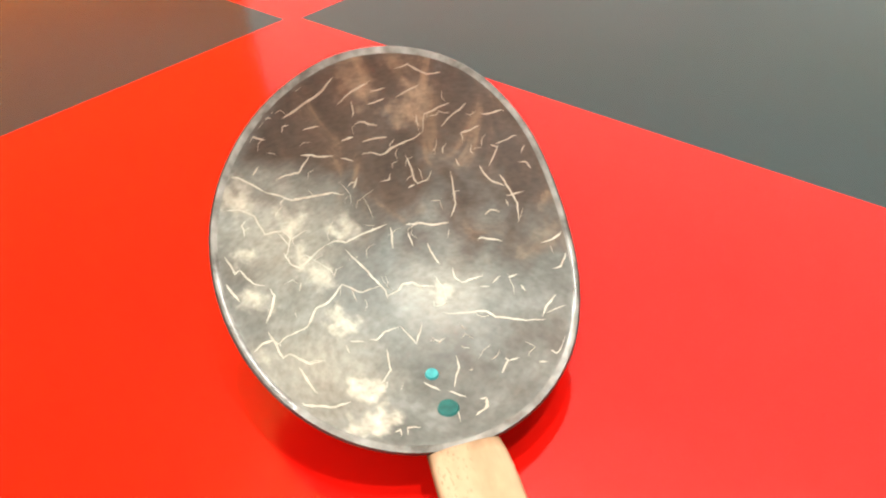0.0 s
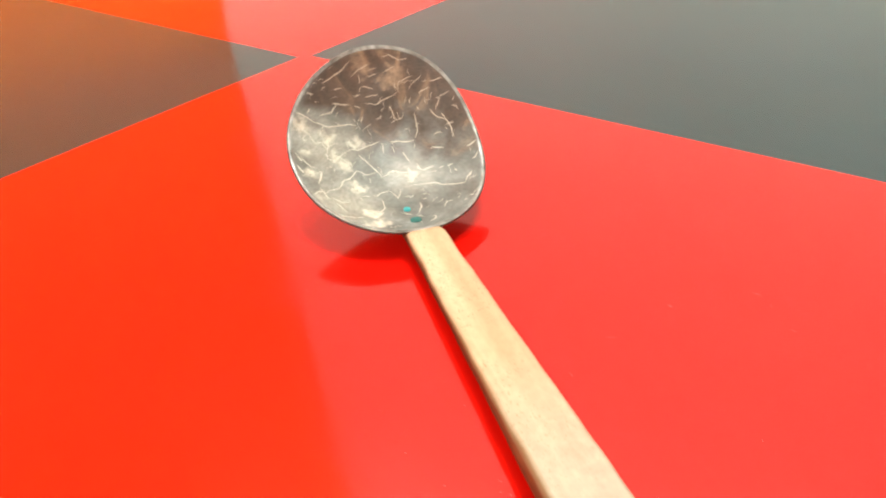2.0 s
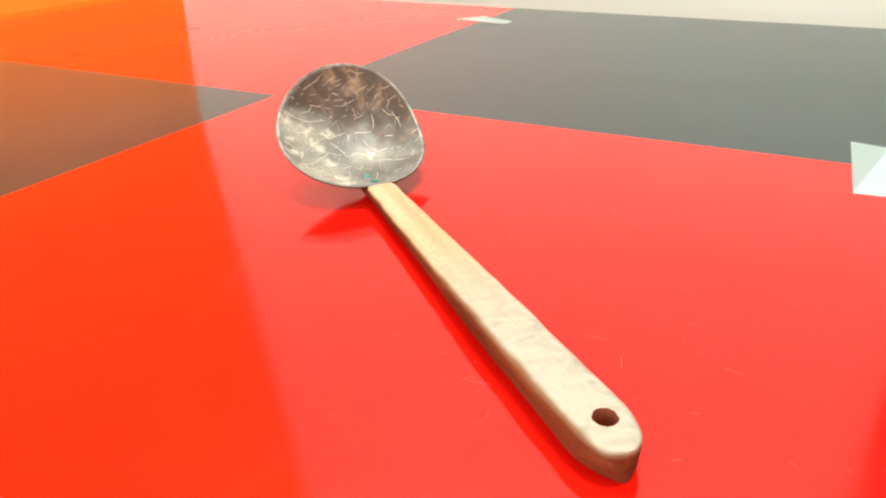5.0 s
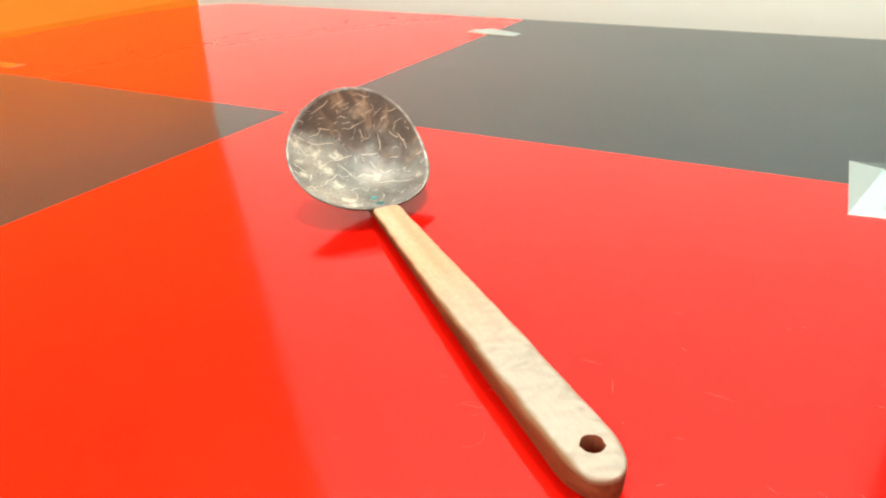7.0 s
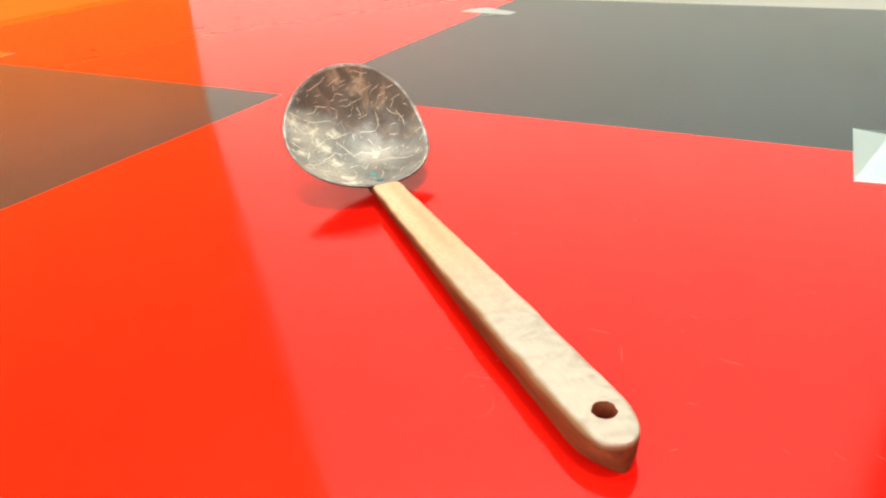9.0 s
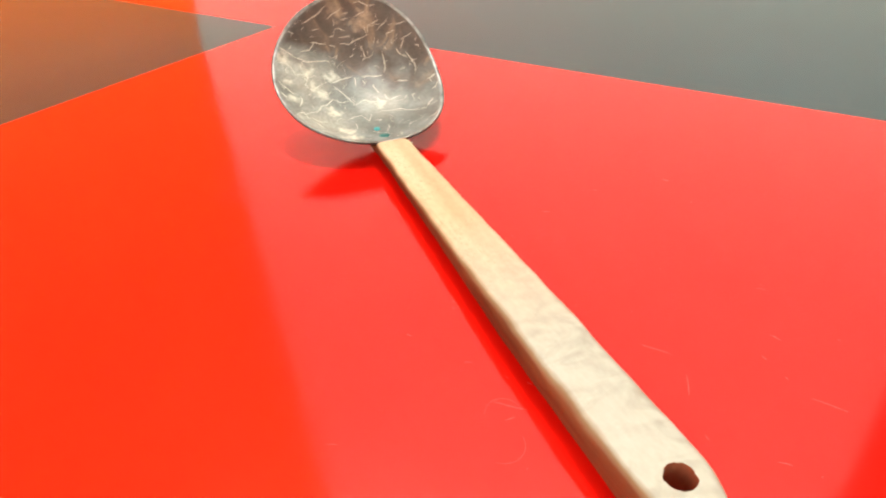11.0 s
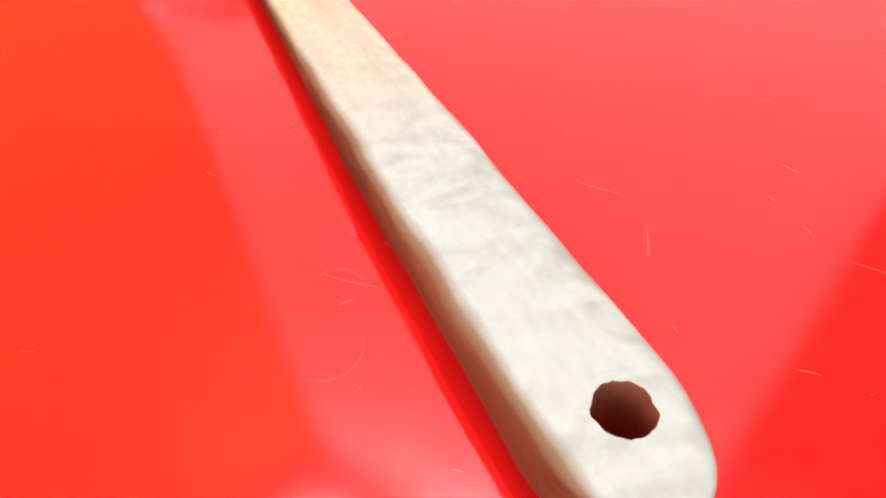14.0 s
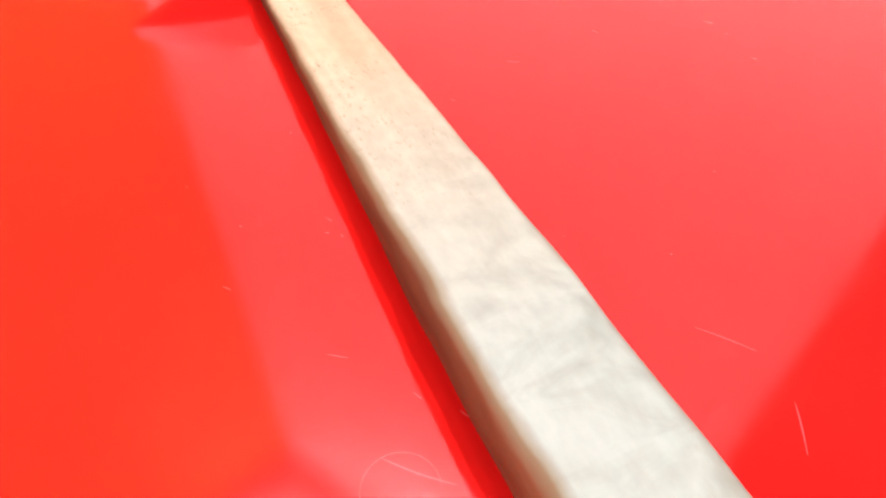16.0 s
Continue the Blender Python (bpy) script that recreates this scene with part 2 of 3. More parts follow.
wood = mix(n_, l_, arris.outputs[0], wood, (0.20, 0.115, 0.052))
wood = mix(n_, l_, side.outputs[0], wood, side_shade_tone)
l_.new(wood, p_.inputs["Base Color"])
bump(n_, l_, p_, noise_node(n_, l_, 240.0, 6.0, (0.3, 1, 1)), 0.22, 0.0005)
BURNT, *_ = material("burnt_wood", (0.30, 0.085, 0.042), 0.8, 0.1)
SCRATCH, *_ = material("scratch_dust", (0.74, 0.055, 0.05), 0.42)
LEG_WOOD = wall_paint("dark_wood_paint", (0.05, 0.03, 0.02), (0.09, 0.055, 0.035))


# ---- mesh helpers ----
def part(name, bm, mats, parent=None, label=""):
    me = bpy.data.meshes.new(name)
    bmesh.ops.recalc_face_normals(bm, faces=bm.faces)
    bm.to_mesh(me)
    bm.free()
    for m in mats if isinstance(mats, (list, tuple)) else (mats,):
        me.materials.append(m)
    ob = new(name, me)
    if parent:
        ob.parent = parent
    if label:
        ob["label"] = label
    return ob


def smooth(ob, angle=40):
    for f in ob.data.polygons:
        f.use_smooth = True
    ob.data.set_sharp_from_angle(angle=radians(angle))
    return ob


def prism(bm, outline, z0, z1):
    low = [bm.verts.new((x, y, z0)) for x, y in outline]
    high = [bm.verts.new((x, y, z1)) for x, y in outline]
    bm.faces.new(high)
    bm.faces.new(low[::-1])
    for i in range(len(outline)):
        j = (i + 1) % len(outline)
        bm.faces.new((low[i], low[j], high[j], high[i]))
    return high


def slab(name, x0, x1, y0, y1, z0, z1, mat, parent=None, bevel=0.0):
    bm = bmesh.new()
    prism(bm, [(x0, y0), (x1, y0), (x1, y1), (x0, y1)], z0, z1)
    if bevel:
        bmesh.ops.bevel(bm, geom=bm.edges[:], offset=bevel, segments=2, affect="EDGES")
    return part(name, bm, mat, parent)


def setting(ob, label, category):
    return tagged(ob, label, category, kind="structure")


# ---- the room: a corner of an orange and a white wall ----
XW, YW = -1.485, 0.80      # inner faces of the orange and the white wall
XE, YS = 2.60, -2.60
XA, YA = 0.675, 2.30      # the white wall ends here and a dim recess opens
setting(slab("floor", XW - 1.3, XE + 0.12, YS - 0.12, YA + 0.12, FLOOR - 0.1, FLOOR, FLOOR_TILE), "dull brown painted floor under the table", "floor")
setting(slab("ceiling", XW - 1.8, XE + 0.12, YS - 0.12, YA + 0.12, CEIL, CEIL + 0.1, CEILING_PAINT), "plain off-white painted ceiling", "ceiling")


def leaning_wall():
    """The orange wall: its foot turns with the table's end; it leans back as far as 0.4 m and stands upright above."""
    bm = bmesh.new()
    lean, skew = 0.21, 0.27
    foot = lambda y, z: XW + 0.16 + (y - YW) * skew - lean * min(max(z, 0.0), 0.4)
    rows = [[bm.verts.new((foot(y, z) - back, y, z)) for z in (FLOOR, 0.0, 0.4, CEIL)] for y in (YS, YW) for back in (0.0, 0.12)]
    a, b, c, d = rows
    for i in range(3):
        for p, q in ((a, c), (c, d), (d, b), (b, a)):
            bm.faces.new((p[i], q[i], q[i + 1], p[i + 1]))
    bm.faces.new((a[0], b[0], d[0], c[0]))
    bm.faces.new((a[3], c[3], d[3], b[3]))
    return part("wall_west", bm, ORANGE_WALL)


setting(leaning_wall(), "bright orange painted wall beside the table, its lower part leaning back", "wall")
setting(slab("wall_north", XW - 0.9, XA, YW, YW + 0.12, FLOOR, CEIL, WHITE_WALL), "white painted wall behind the table", "wall")
setting(slab("wall_recess", XW - 0.9, XE, YA, YA + 0.12, FLOOR, CEIL, DIM_WALL), "back wall of a recess, its dimness put into a dark brown colour", "wall")
setting(slab("wall_east", XE, XE + 0.12, YS - 0.12, YA, FLOOR, CEIL, WHITE_WALL), "white painted wall across the room", "wall")


# assumed wall out of view; its opening goes with the added fill light
def wall_with_opening():
    bm = bmesh.new()
    x0, x1, z0, z1 = -1.1, 1.3, 0.2, 2.1
    for a, b, c, d in ((XW - 1.8, x0, FLOOR, CEIL), (x1, XE, FLOOR, CEIL), (x0, x1, FLOOR, z0), (x0, x1, z1, CEIL)):
        prism(bm, [(a, YS - 0.12), (b, YS - 0.12), (b, YS), (a, YS)], c, d)
    return part("wall_south", bm, WHITE_WALL)


setting(wall_with_opening(), "unseen white wall with an assumed opening for the fill light", "wall")

# ---- table ----
table = new("table")
tagged(table, "glossy lacquered table in red and black quarters with rounded corners", "table")
GAP = 0.004
TURN_T = radians(-9.5)


def table_outline(x0, x1, y0, y1, r, steps=14):
    pts = []
    for cx, cy, a in ((x1 - r, y0 + r, -90), (x1 - r, y1 - r, 0), (x0 + r, y1 - r, 90), (x0 + r, y0 + r, 180)):
        for i in range(steps + 1):
            b = radians(a + 90 * i / steps)
            pts.append((cx + r * math.cos(b), cy + r * math.sin(b)))
    c, s = math.cos(TURN_T), math.sin(TURN_T)
    return [(x * c - y * s, x * s + y * c) for x, y in pts]


def clip(poly, axis, limit, keep):
    res = []
    for i in range(len(poly)):
        a, b = poly[i - 1], poly[i]
        ia, ib = (a[axis] - limit) * keep >= 0, (b[axis] - limit) * keep >= 0
        if ia != ib:
            t = (limit - a[axis]) / (b[axis] - a[axis])
            res.append((a[0] + t * (b[0] - a[0]), a[1] + t * (b[1] - a[1])))
        if ib:
            res.append(b)
    return res


OUTLINE = table_outline(-1.33, 1.22, -1.05, 0.527, 0.30)


def quarter(name, mat, cuts, label):
    bm = bmesh.new()
    for cut in cuts:
        poly = OUTLINE
        for axis, limit, keep in cut:
            poly = clip(poly, axis, limit, keep)
        prism(bm, poly, -0.028, 0.0)
    return part(name, bm, mat, table, label)


quarter("red_quarter", RED, [((0, -GAP, 1), (1, GAP, -1))], "glossy red lacquered quarter")
quarter("red_quarter", RED, [((0, -GAP, -1), (1, -GAP, 1)), ((0, -GAP, 1), (0, GAP, -1), (1, GAP, 1))], "glossy red lacquered quarter")
quarter("black_quarter", BLACK, [((0, -GAP, -1), (1, -GAP, -1))], "glossy black lacquered quarter")
quarter("black_quarter", BLACK, [((0, GAP, 1), (1, GAP, 1))], "glossy black lacquered quarter")
for lx, ly in ((-1.0, 0.35), (0.95, 0.05), (-1.05, -0.65), (0.75, -0.95)):
    bm = bmesh.new()
    bmesh.ops.create_cone(bm, cap_ends=True, segments=20, radius1=0.025, radius2=0.035, depth=-FLOOR - 0.028, matrix=Matrix.Translation((lx, ly, (FLOOR - 0.028) / 2)))
    smooth(part("leg", bm, LEG_WOOD, table))


def stud(cx, cy, sx, sy, apex, turn):
    """A small polished plate with four sloping facets, set on the table top."""
    bm = bmesh.new()
    low = [bm.verts.new((a * sx / 2, b * sy / 2, 0.0)) for a, b in ((-1, -1), (1, -1), (1, 1), (-1, 1))]
    mid = [bm.verts.new((v.co.x, v.co.y, 0.0004)) for v in low]
    top = bm.verts.new((0, 0, apex))
    for i in range(4):
        j = (i + 1) % 4
        bm.faces.new((low[i], low[j], mid[j], mid[i]))
        bm.faces.new((mid[i], mid[j], top))
    bm.faces.new(low[::-1])
    bm.transform(pose(cx, cy, 0, 0, 0, turn))
    ob = part("metal_plate", bm, CHROME)
    return tagged(ob, "polished steel plate with four sloping facets on the table", "plate", "plates on the table seams")


stud(0.573, 0.0034, 0.036, 0.092, 0.014, 7.0)
stud(0.008, 0.425, 0.105, 0.020, 0.007, -12.0)
stud(-0.87, 0.040, 0.110, 0.030, 0.004, 0.0)


def scratch(bm, pts, width=0.00020):
    """A fine raised line of dust along a scratch in the lacquer."""
    last = None
    for i, (x, y) in enumerate(pts):
        a, b = pts[max(0, i - 1)], pts[min(len(pts) - 1, i + 1)]
        d = Vector((b[0] - a[0], b[1] - a[1])).normalized() * width / 2 * (0.3 + math.sin(math.pi * (i + 0.5) / len(pts)))
        row = [bm.verts.new((x - d.y, y + d.x, 0.00005)), bm.verts.new((x + d.y, y - d.x, 0.00005))]
        if last:
            bm.faces.new((last[0], last[1], row[1], row[0]))
        last = row


bm = bmesh.new()
rnd = random.Random(5)
for x0, y0, x1, y1 in ((0.515, -0.220, 0.519, -0.221), (0.531, -0.277, 0.535, -0.276), (0.534, -0.245, 0.545, -0.245), (0.496, -0.256, 0.500, -0.265),
                       (0.477, -0.250, 0.488, -0.249), (0.533, -0.304, 0.536, -0.301), (0.445, -0.303, 0.457, -0.300), (0.453, -0.308, 0.455, -0.305)):
    bend = rnd.uniform(-0.0004, 0.0004)
    scratch(bm, [(x0 + (x1 - x0) * t / 6, y0 + (y1 - y0) * t / 6 + bend * math.sin(math.pi * t / 6)) for t in range(7)])
for cx, cy, r, a0, a1 in ((0.4505, -0.3055, 0.0062, 40, 230), (0.458, -0.317, 0.007, -80, 70)):
    scratch(bm, [(cx + r * math.cos(radians(a0 + (a1 - a0) * t / 16)), cy + r * math.sin(radians(a0 + (a1 - a0) * t / 16))) for t in range(17)], 0.00010)
for _ in range(60):
    x, y, a, k = rnd.uniform(0.36, 0.66), rnd.uniform(-0.36, -0.12), rnd.uniform(-0.7, 0.5), rnd.choice((0.0006, 0.001, 0.002, 0.004))
    scratch(bm, [(x + k * t / 3 * math.cos(a), y + k * t / 3 * math.sin(a)) for t in range(4)], rnd.uniform(0.0001, 0.00022))
tagged(part("scratching", bm, SCRATCH, table, "fine pale scratches and dust specks in the lacquer"), kind="stuff")

# ---- ceiling lamps: one near the orange wall, two added for light ----
lamp = new("ceiling_lamp")
lamp.location = (*LAMPS_AND_FILLS[0], CEIL)
tagged(lamp, "small round ceiling lamp, switched on; two of the three are added", "lamp", "lamps under the ceiling")
bm = bmesh.new()
bmesh.ops.create_cone(bm, cap_ends=True, segments=40, radius1=0.095, radius2=0.10, depth=0.04, matrix=Matrix.Translation((0, 0, -0.02)))
smooth(part("body", bm, STEEL_GREY, lamp))
bm = bmesh.new()
bmesh.ops.create_cone(bm, cap_ends=True, segments=40, radius1=0.046, radius2=0.056, depth=0.02, matrix=Matrix.Translation((0, 0, -0.05)))
smooth(part("diffuser", bm, LAMP_GLOW, lamp, "glowing white diffuser"))
# unseen copies, added to hold the two extra fill lights
for lx, ly in LAMPS_AND_FILLS[1:]:
    copy_thing(lamp, pose(lx, ly, CEIL))

# ---- the ladle ----
ladle = new("coconut_ladle")
tagged(ladle, "coconut shell ladle with a pale wooden handle lying on the table", "ladle")
C = Vector((0.2540, -0.1504, 0.0389))
U, V, N = Vector((0.2750, 0.9525, 0.1312)), Vector((-0.8384, 0.1707, 0.5175)), Vector((0.4705, -0.2524, 0.8456))
DEEP, THICK = 0.0212, 0.0024


def rim_radius(a):
    return (0.0562 - 0.0005 * math.cos(a) + 0.0020 * math.sin(a) - 0.0028 * math.cos(2 * a) + 0.0021 * math.sin(2 * a)
            - 0.0003 * math.cos(3 * a) + 0.0007 * math.sin(3 * a) - 0.0003 * math.cos(4 * a) + 0.0001 * math.sin(4 * a))


def rim_lift(a):
    """The rim of the shell is not flat: it rises and falls twice round."""
    return - 0.0039 * math.cos(2 * a) + 0.0042 * math.sin(2 * a)


def shell_point(a, f, inset=0.0):
    """A point of the shell: a round the rim, f from 0 at the bottom to 1 at the rim, inset from the outer face."""
    r = (rim_radius(a) - inset) * f
    d = -(DEEP - inset) * (1 - min(f, 1.0) ** 2.15)
    wob = 0.0005 * noise.noise(Vector((3 * math.cos(a) * f, 3 * math.sin(a) * f, 5 + inset * 100)))
    lip = 0.0008 * max(0.0, 1 - abs(inset / THICK - 0.5) * 2) if f > 1 else 0.0
    return C + U * (r * math.cos(a)) + V * (r * math.sin(a)) + N * (d + rim_lift(a) * f ** 3 + wob + lip)


def make_bowl():
    bm = bmesh.new()
    seg, rows = 96, 26
    profile = [(i / rows, 0.0) for i in range(1, rows + 1)] + [(1.004, THICK * 0.1), (1.010, THICK * 0.5), (1.004, THICK * 0.9)] + [(i / rows, THICK) for i in range(rows, 0, -1)]
    rings = [[bm.verts.new(shell_point(2 * math.pi * k / seg, f, inset)) for k in range(seg)] for f, inset in profile]
    for i, (r0, r1) in enumerate(zip(rings, rings[1:])):
        for k in range(seg):
            f = bm.faces.new((r0[k], r0[(k + 1) % seg], r1[(k + 1) % seg], r1[k]))
            f.material_index = 0 if i < rows + 1 else 2 if i < rows + 3 else 1
    for ring, inset, mi in ((rings[0], 0.0, 0), (rings[-1], THICK, 1)):
        c = bm.verts.new(shell_point(0, 0, inset))
        for k in range(seg):
            bm.faces.new((ring[k], ring[(k + 1) % seg], c)).material_index = mi
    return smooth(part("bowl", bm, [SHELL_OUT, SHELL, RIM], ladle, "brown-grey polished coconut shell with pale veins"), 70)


bowl = make_bowl()


def inner(u, v, lift=0.0):
    """The point of the inner face over plan place (u, v) of the bowl, in metres from its axis."""
    a = math.atan2(v, u)
    return shell_point(a, min(math.hypot(u, v) / (rim_radius(a) - THICK - lift), 0.985), THICK + lift)

HOLE_S = 0.2478
HM = Vector((0.2992, -0.1797, 0.0152))
HX = Vector((0.8540, -0.5203, -0.0015)).normalized()
HN = Vector((0.035, 0.045, 1.0))
HY = HN.cross(HX).normalized()
HN = HX.cross(HY).normalized()
HANDLE_M = Matrix((HX, HY, HN)).transposed().to_4x4()
HANDLE_M.translation = HM


def ease(x, keys):
    for (a, fa), (b, fb) in zip(keys, keys[1:]):
        if x <= b:
            t = max(0.0, (x - a) / (b - a))
            return fa + (fb - fa) * t
    return keys[-1][1]


def make_handle():
    bm = bmesh.new()
    end = 0.2647
    rows = []
    stations = [-0.030 + 0.004 * i for i in range(69)] + [end - d for d in (0.0195, 0.016, 0.013, 0.0105, 0.008, 0.006, 0.0045, 0.003, 0.0018, 0.0009, 0.0002)]
    for s in sorted(x for x in stations if x < end):
        right = ease(s, [(-0.03, 0.0080), (0.0, 0.0096), (0.05, 0.0102), (0.17, 0.0120), (0.22, 0.0114), (0.27, 0.0108)])
        left = ease(s, [(-0.03, 0.0080), (0.0, 0.0098), (0.08, 0.0126), (0.13, 0.0146), (0.17, 0.0162), (0.22, 0.0166), (0.27, 0.0160)])
        mid, half = (right - left) / 2, (right + left) / 2
        if s > end - 0.021:
            half *= math.sqrt(max(0.0, 1 - ((s - end + 0.021) / 0.021) ** 2.1))
        # the front of the handle dives under the bowl, which is riveted on it
        dive = 0.0075 * min(1.0, max(0.0, -0.001 - s) / 0.012)
        thick = ease(s, [(-0.03, 0.0118), (0.06, 0.0130), (0.2, 0.0150), (0.27, 0.0154)]) - dive
        under = ease(s, [(-0.03, 0.0060), (0.12, 0.0090), (0.20, 0.0066), (0.27, 0.0026)])
        ring = []
        for k in range(36):
            a = 2 * math.pi * (k + 0.5) / 36
            c, d = math.cos(a), math.sin(a)
            e = 0.34
            low = max(0.0, -math.copysign(abs(d) ** e, d))
            wide = half - min(under, half * 0.4) * low ** 1.5
            y = mid + wide * math.copysign(abs(c) ** e, c)
            z = -dive - thick / 2 + thick / 2 * math.copysign(abs(d) ** e, d)
            # hand-cut: shallow facets and a chipped left arris
            w = 0.00045 * noise.noise(Vector((s * 70, y * 120, z * 120)))
            if c < 0 and d > 0.15:
                w += 0.0009 * min(0.0, noise.noise(Vector((s * 55, 7.0, 1.0))) - 0.05) * abs(c)
            ring.append(bm.verts.new((s, y - (w if c < 0 else -w), z + w * 0.6)))
        rows.append(ring)
    for r0, r1 in zip(rows, rows[1:]):
        for k in range(36):
            bm.faces.new((r0[k], r0[(k + 1) % 36], r1[(k + 1) % 36], r1[k]))
    bm.faces.new(rows[0])
    bm.faces.new(rows[-1][::-1])
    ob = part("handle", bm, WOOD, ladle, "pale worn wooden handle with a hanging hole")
    # the burnt hanging hole goes right through
    cut = bmesh.new()
    ring = []
    for k in range(44):
        a = 2 * math.pi * k / 44
        r = 0.0048 + 0.0007 * noise.noise(Vector((math.cos(a) * 2.0, math.sin(a) * 2.0, 8))) + 0.0003 * noise.noise(Vector((math.cos(a) * 6.0, math.sin(a) * 6.0, 3)))
        ring.append((HOLE_S + r * math.cos(a), r * math.sin(a) - 0.0008))
    prism(cut, ring, -0.04, 0.02)
    cutter = part("cutter", cut, BURNT)
    mod = ob.modifiers.new("hole", "BOOLEAN")
    mod.operation, mod.solver, mod.object, mod.material_mode = "DIFFERENCE", "EXACT", cutter, "TRANSFER"
    me = bpy.data.meshes.new_from_object(ob.evaluated_get(bpy.context.evaluated_depsgraph_get()))
    ob.modifiers.clear()
    ob.data = me
    bpy.data.objects.remove(cutter)
    ob.matrix_local = HANDLE_M
    return smooth(ob, 50)


handle = make_handle()


def ribbon(bm, pts, width):
    """A thin tapering mark that follows the inner face through places given in millimetres."""
    path = []
    for (u0, v0), (u1, v1) in zip(pts, pts[1:]):
        n = max(2, int(math.hypot(u1 - u0, v1 - v0) / 1.1))
        path += [(u0 + (u1 - u0) * i / n, v0 + (v1 - v0) * i / n) for i in range(n)]
    path.append(pts[-1])
    path = [(u + 0.35 * noise.noise(Vector((u * 0.45, v * 0.45, 1))), v + 0.35 * noise.noise(Vector((u * 0.45, v * 0.45, 9)))) for u, v in path]
    last = None
    for i, (u, v) in enumerate(path):
        a, b = path[max(0, i - 1)], path[min(len(path) - 1, i + 1)]
        du, dv = b[0] - a[0], b[1] - a[1]
        k = math.hypot(du, dv) or 1.0
        t = i / (len(path) - 1)
        w = 0.58 * width * (0.25 + 0.75 * math.sin(math.pi * t) ** 0.6) * (0.7 + 0.6 * abs(noise.noise(Vector((u, v, 4)))) * 1.6) / 2
        du, dv = -dv / k * w, du / k * w
        row = [bm.verts.new(inner((u + q * du) / 1000, (v + q * dv) / 1000, lift)) for q, lift in ((-1, 0.00002), (0, 0.00016), (1, 0.00002))]
        if last:
            bm.faces.new((last[0], row[0], row[1], last[1]))
            bm.faces.new((last[1], row[1], row[2], last[2]))
        last = row


def make_veins():
    bm = bmesh.new()

    def vein(width, *pts):
        ribbon(bm, pts, width)

    vein(1.5, (-33.4, 44.7), (-30.7, 43.0), (-27.1, 38.9), (-25.9, 36.9))
    vein(1.2, (-26, 37), (-22, 34), (-20, 32), (-12, 30), (-8, 29), (-5, 27))
    vein(1.2, (-23.8, 52.3), (-21.1, 50.7), (-18.2, 49.0))
    vein(1.0, (-21, 39), (-18, 39), (-14, 38), (-9, 41))
    vein(1.2, (-11, 42), (-8, 41), (-7, 40), (-2, 38))
    vein(1.0, (2.2, 40.9), (6.1, 39.9))
    vein(1.0, (-0.2, 36.5), (2.9, 34.2))
    vein(1.2, (-1.3, 27.5), (1.3, 29.4))
    vein(1.0, (-11, 52), (-3, 53), (1, 53), (8, 55))
    vein(0.9, (6, 49), (10, 50), (14, 50), (18, 50))
    vein(0.9, (10.1, 48.2), (9.4, 45.4), (8.4, 44.8))
    vein(1.0, (8.4, 42.8), (11.4, 42.0), (14.5, 39.2))
    vein(0.8, (-7.0, 47.5), (-1.7, 46.5))
    vein(1.0, (6, 35), (9, 34), (11, 32), (18, 32), (22, 31), (26, 31))
    vein(0.8, (7.9, 37.8), (11.5, 36.9), (15.7, 35.4))
    vein(0.9, (-39, 36), (-35, 35), (-32, 32), (-32, 26), (-27, 25), (-26, 22), (-30, 18))
    vein(0.9, (-26.2, 21.7), (-21.0, 22.6))
    vein(1.1, (-18, 16), (-15, 16), (-12, 14), (-7, 14), (2, 13))
    vein(1.0, (2.5, 11.7), (2.0, 9.3), (-0.4, 5.4))
    vein(0.8, (-26.7, 41.9), (-23.9, 43.6))
    vein(0.8, (7.5, 25.1), (10.2, 24.4), (11.3, 26.1))
    vein(0.8, (-3.8, 58.3), (-1.9, 58.4))
    vein(0.8, (-4.1, 56.7), (-2.2, 56.7))
    vein(0.8, (-12.7, 55.3), (-13.1, 53.9))
    vein(0.8, (-19.1, 54.7), (-17.2, 54.8))
    vein(0.8, (-15.8, 53.9), (-13.8, 53.0))
    vein(0.8, (16.8, 47.7), (21.1, 46.5))
    vein(0.8, (14.4, 45.3), (19.9, 44.4))
    vein(1.1, (18.2, 28.2), (18.2, 25.4), (17.0, 20.6), (17.4, 18.9), (20.8, 18.2))
    vein(1.0, (14.0, 19.5), (16.6, 19.2))
    vein(1.0, (27.9, 16.5), (26.2, 12.0), (24.0, 7.1), (20.5, 4.2))
    vein(1.4, (7, 10), (11, 8), (15, 5), (19, 3))
    vein(1.0, (36.0, 12.8), (35.8, 10.0), (36.2, 7.1), (38.8, 2.5))
    vein(1.0, (39.5, 6.3), (39.3, -0.5), (38.9, -4.2), (36.6, -8.7))
    vein(0.9, (37.5, -0.2), (42.1, -2.3))
    vein(1.0, (41.6, 15.6), (42.9, 13.8), (38.1, 10.5))
    vein(0.8, (42.8, 15.0), (48.8, 13.1))
    vein(0.9, (43.1, 24.7), (46.0, 23.0), (49.9, 21.4))
    vein(0.9, (32, 29), (35, 30), (41, 30))
    vein(0.9, (35.5, 21.6), (35.9, 24.1), (41.4, 22.3))
    vein(0.8, (26, 31), (28, 34), (29, 35), (37, 33))
    vein(1.2, (23.2, -6.6), (24.7, -6.8), (28.8, -11.4))
    vein(1.0, (29.3, -1.3), (31.5, -1.1), (33.5, -3.3))
    vein(1.2, (37, -19), (40, -20), (45, -20))
    vein(0.9, (6.5, 7.3), (6.0, 4.8), (5.4, 3.0))
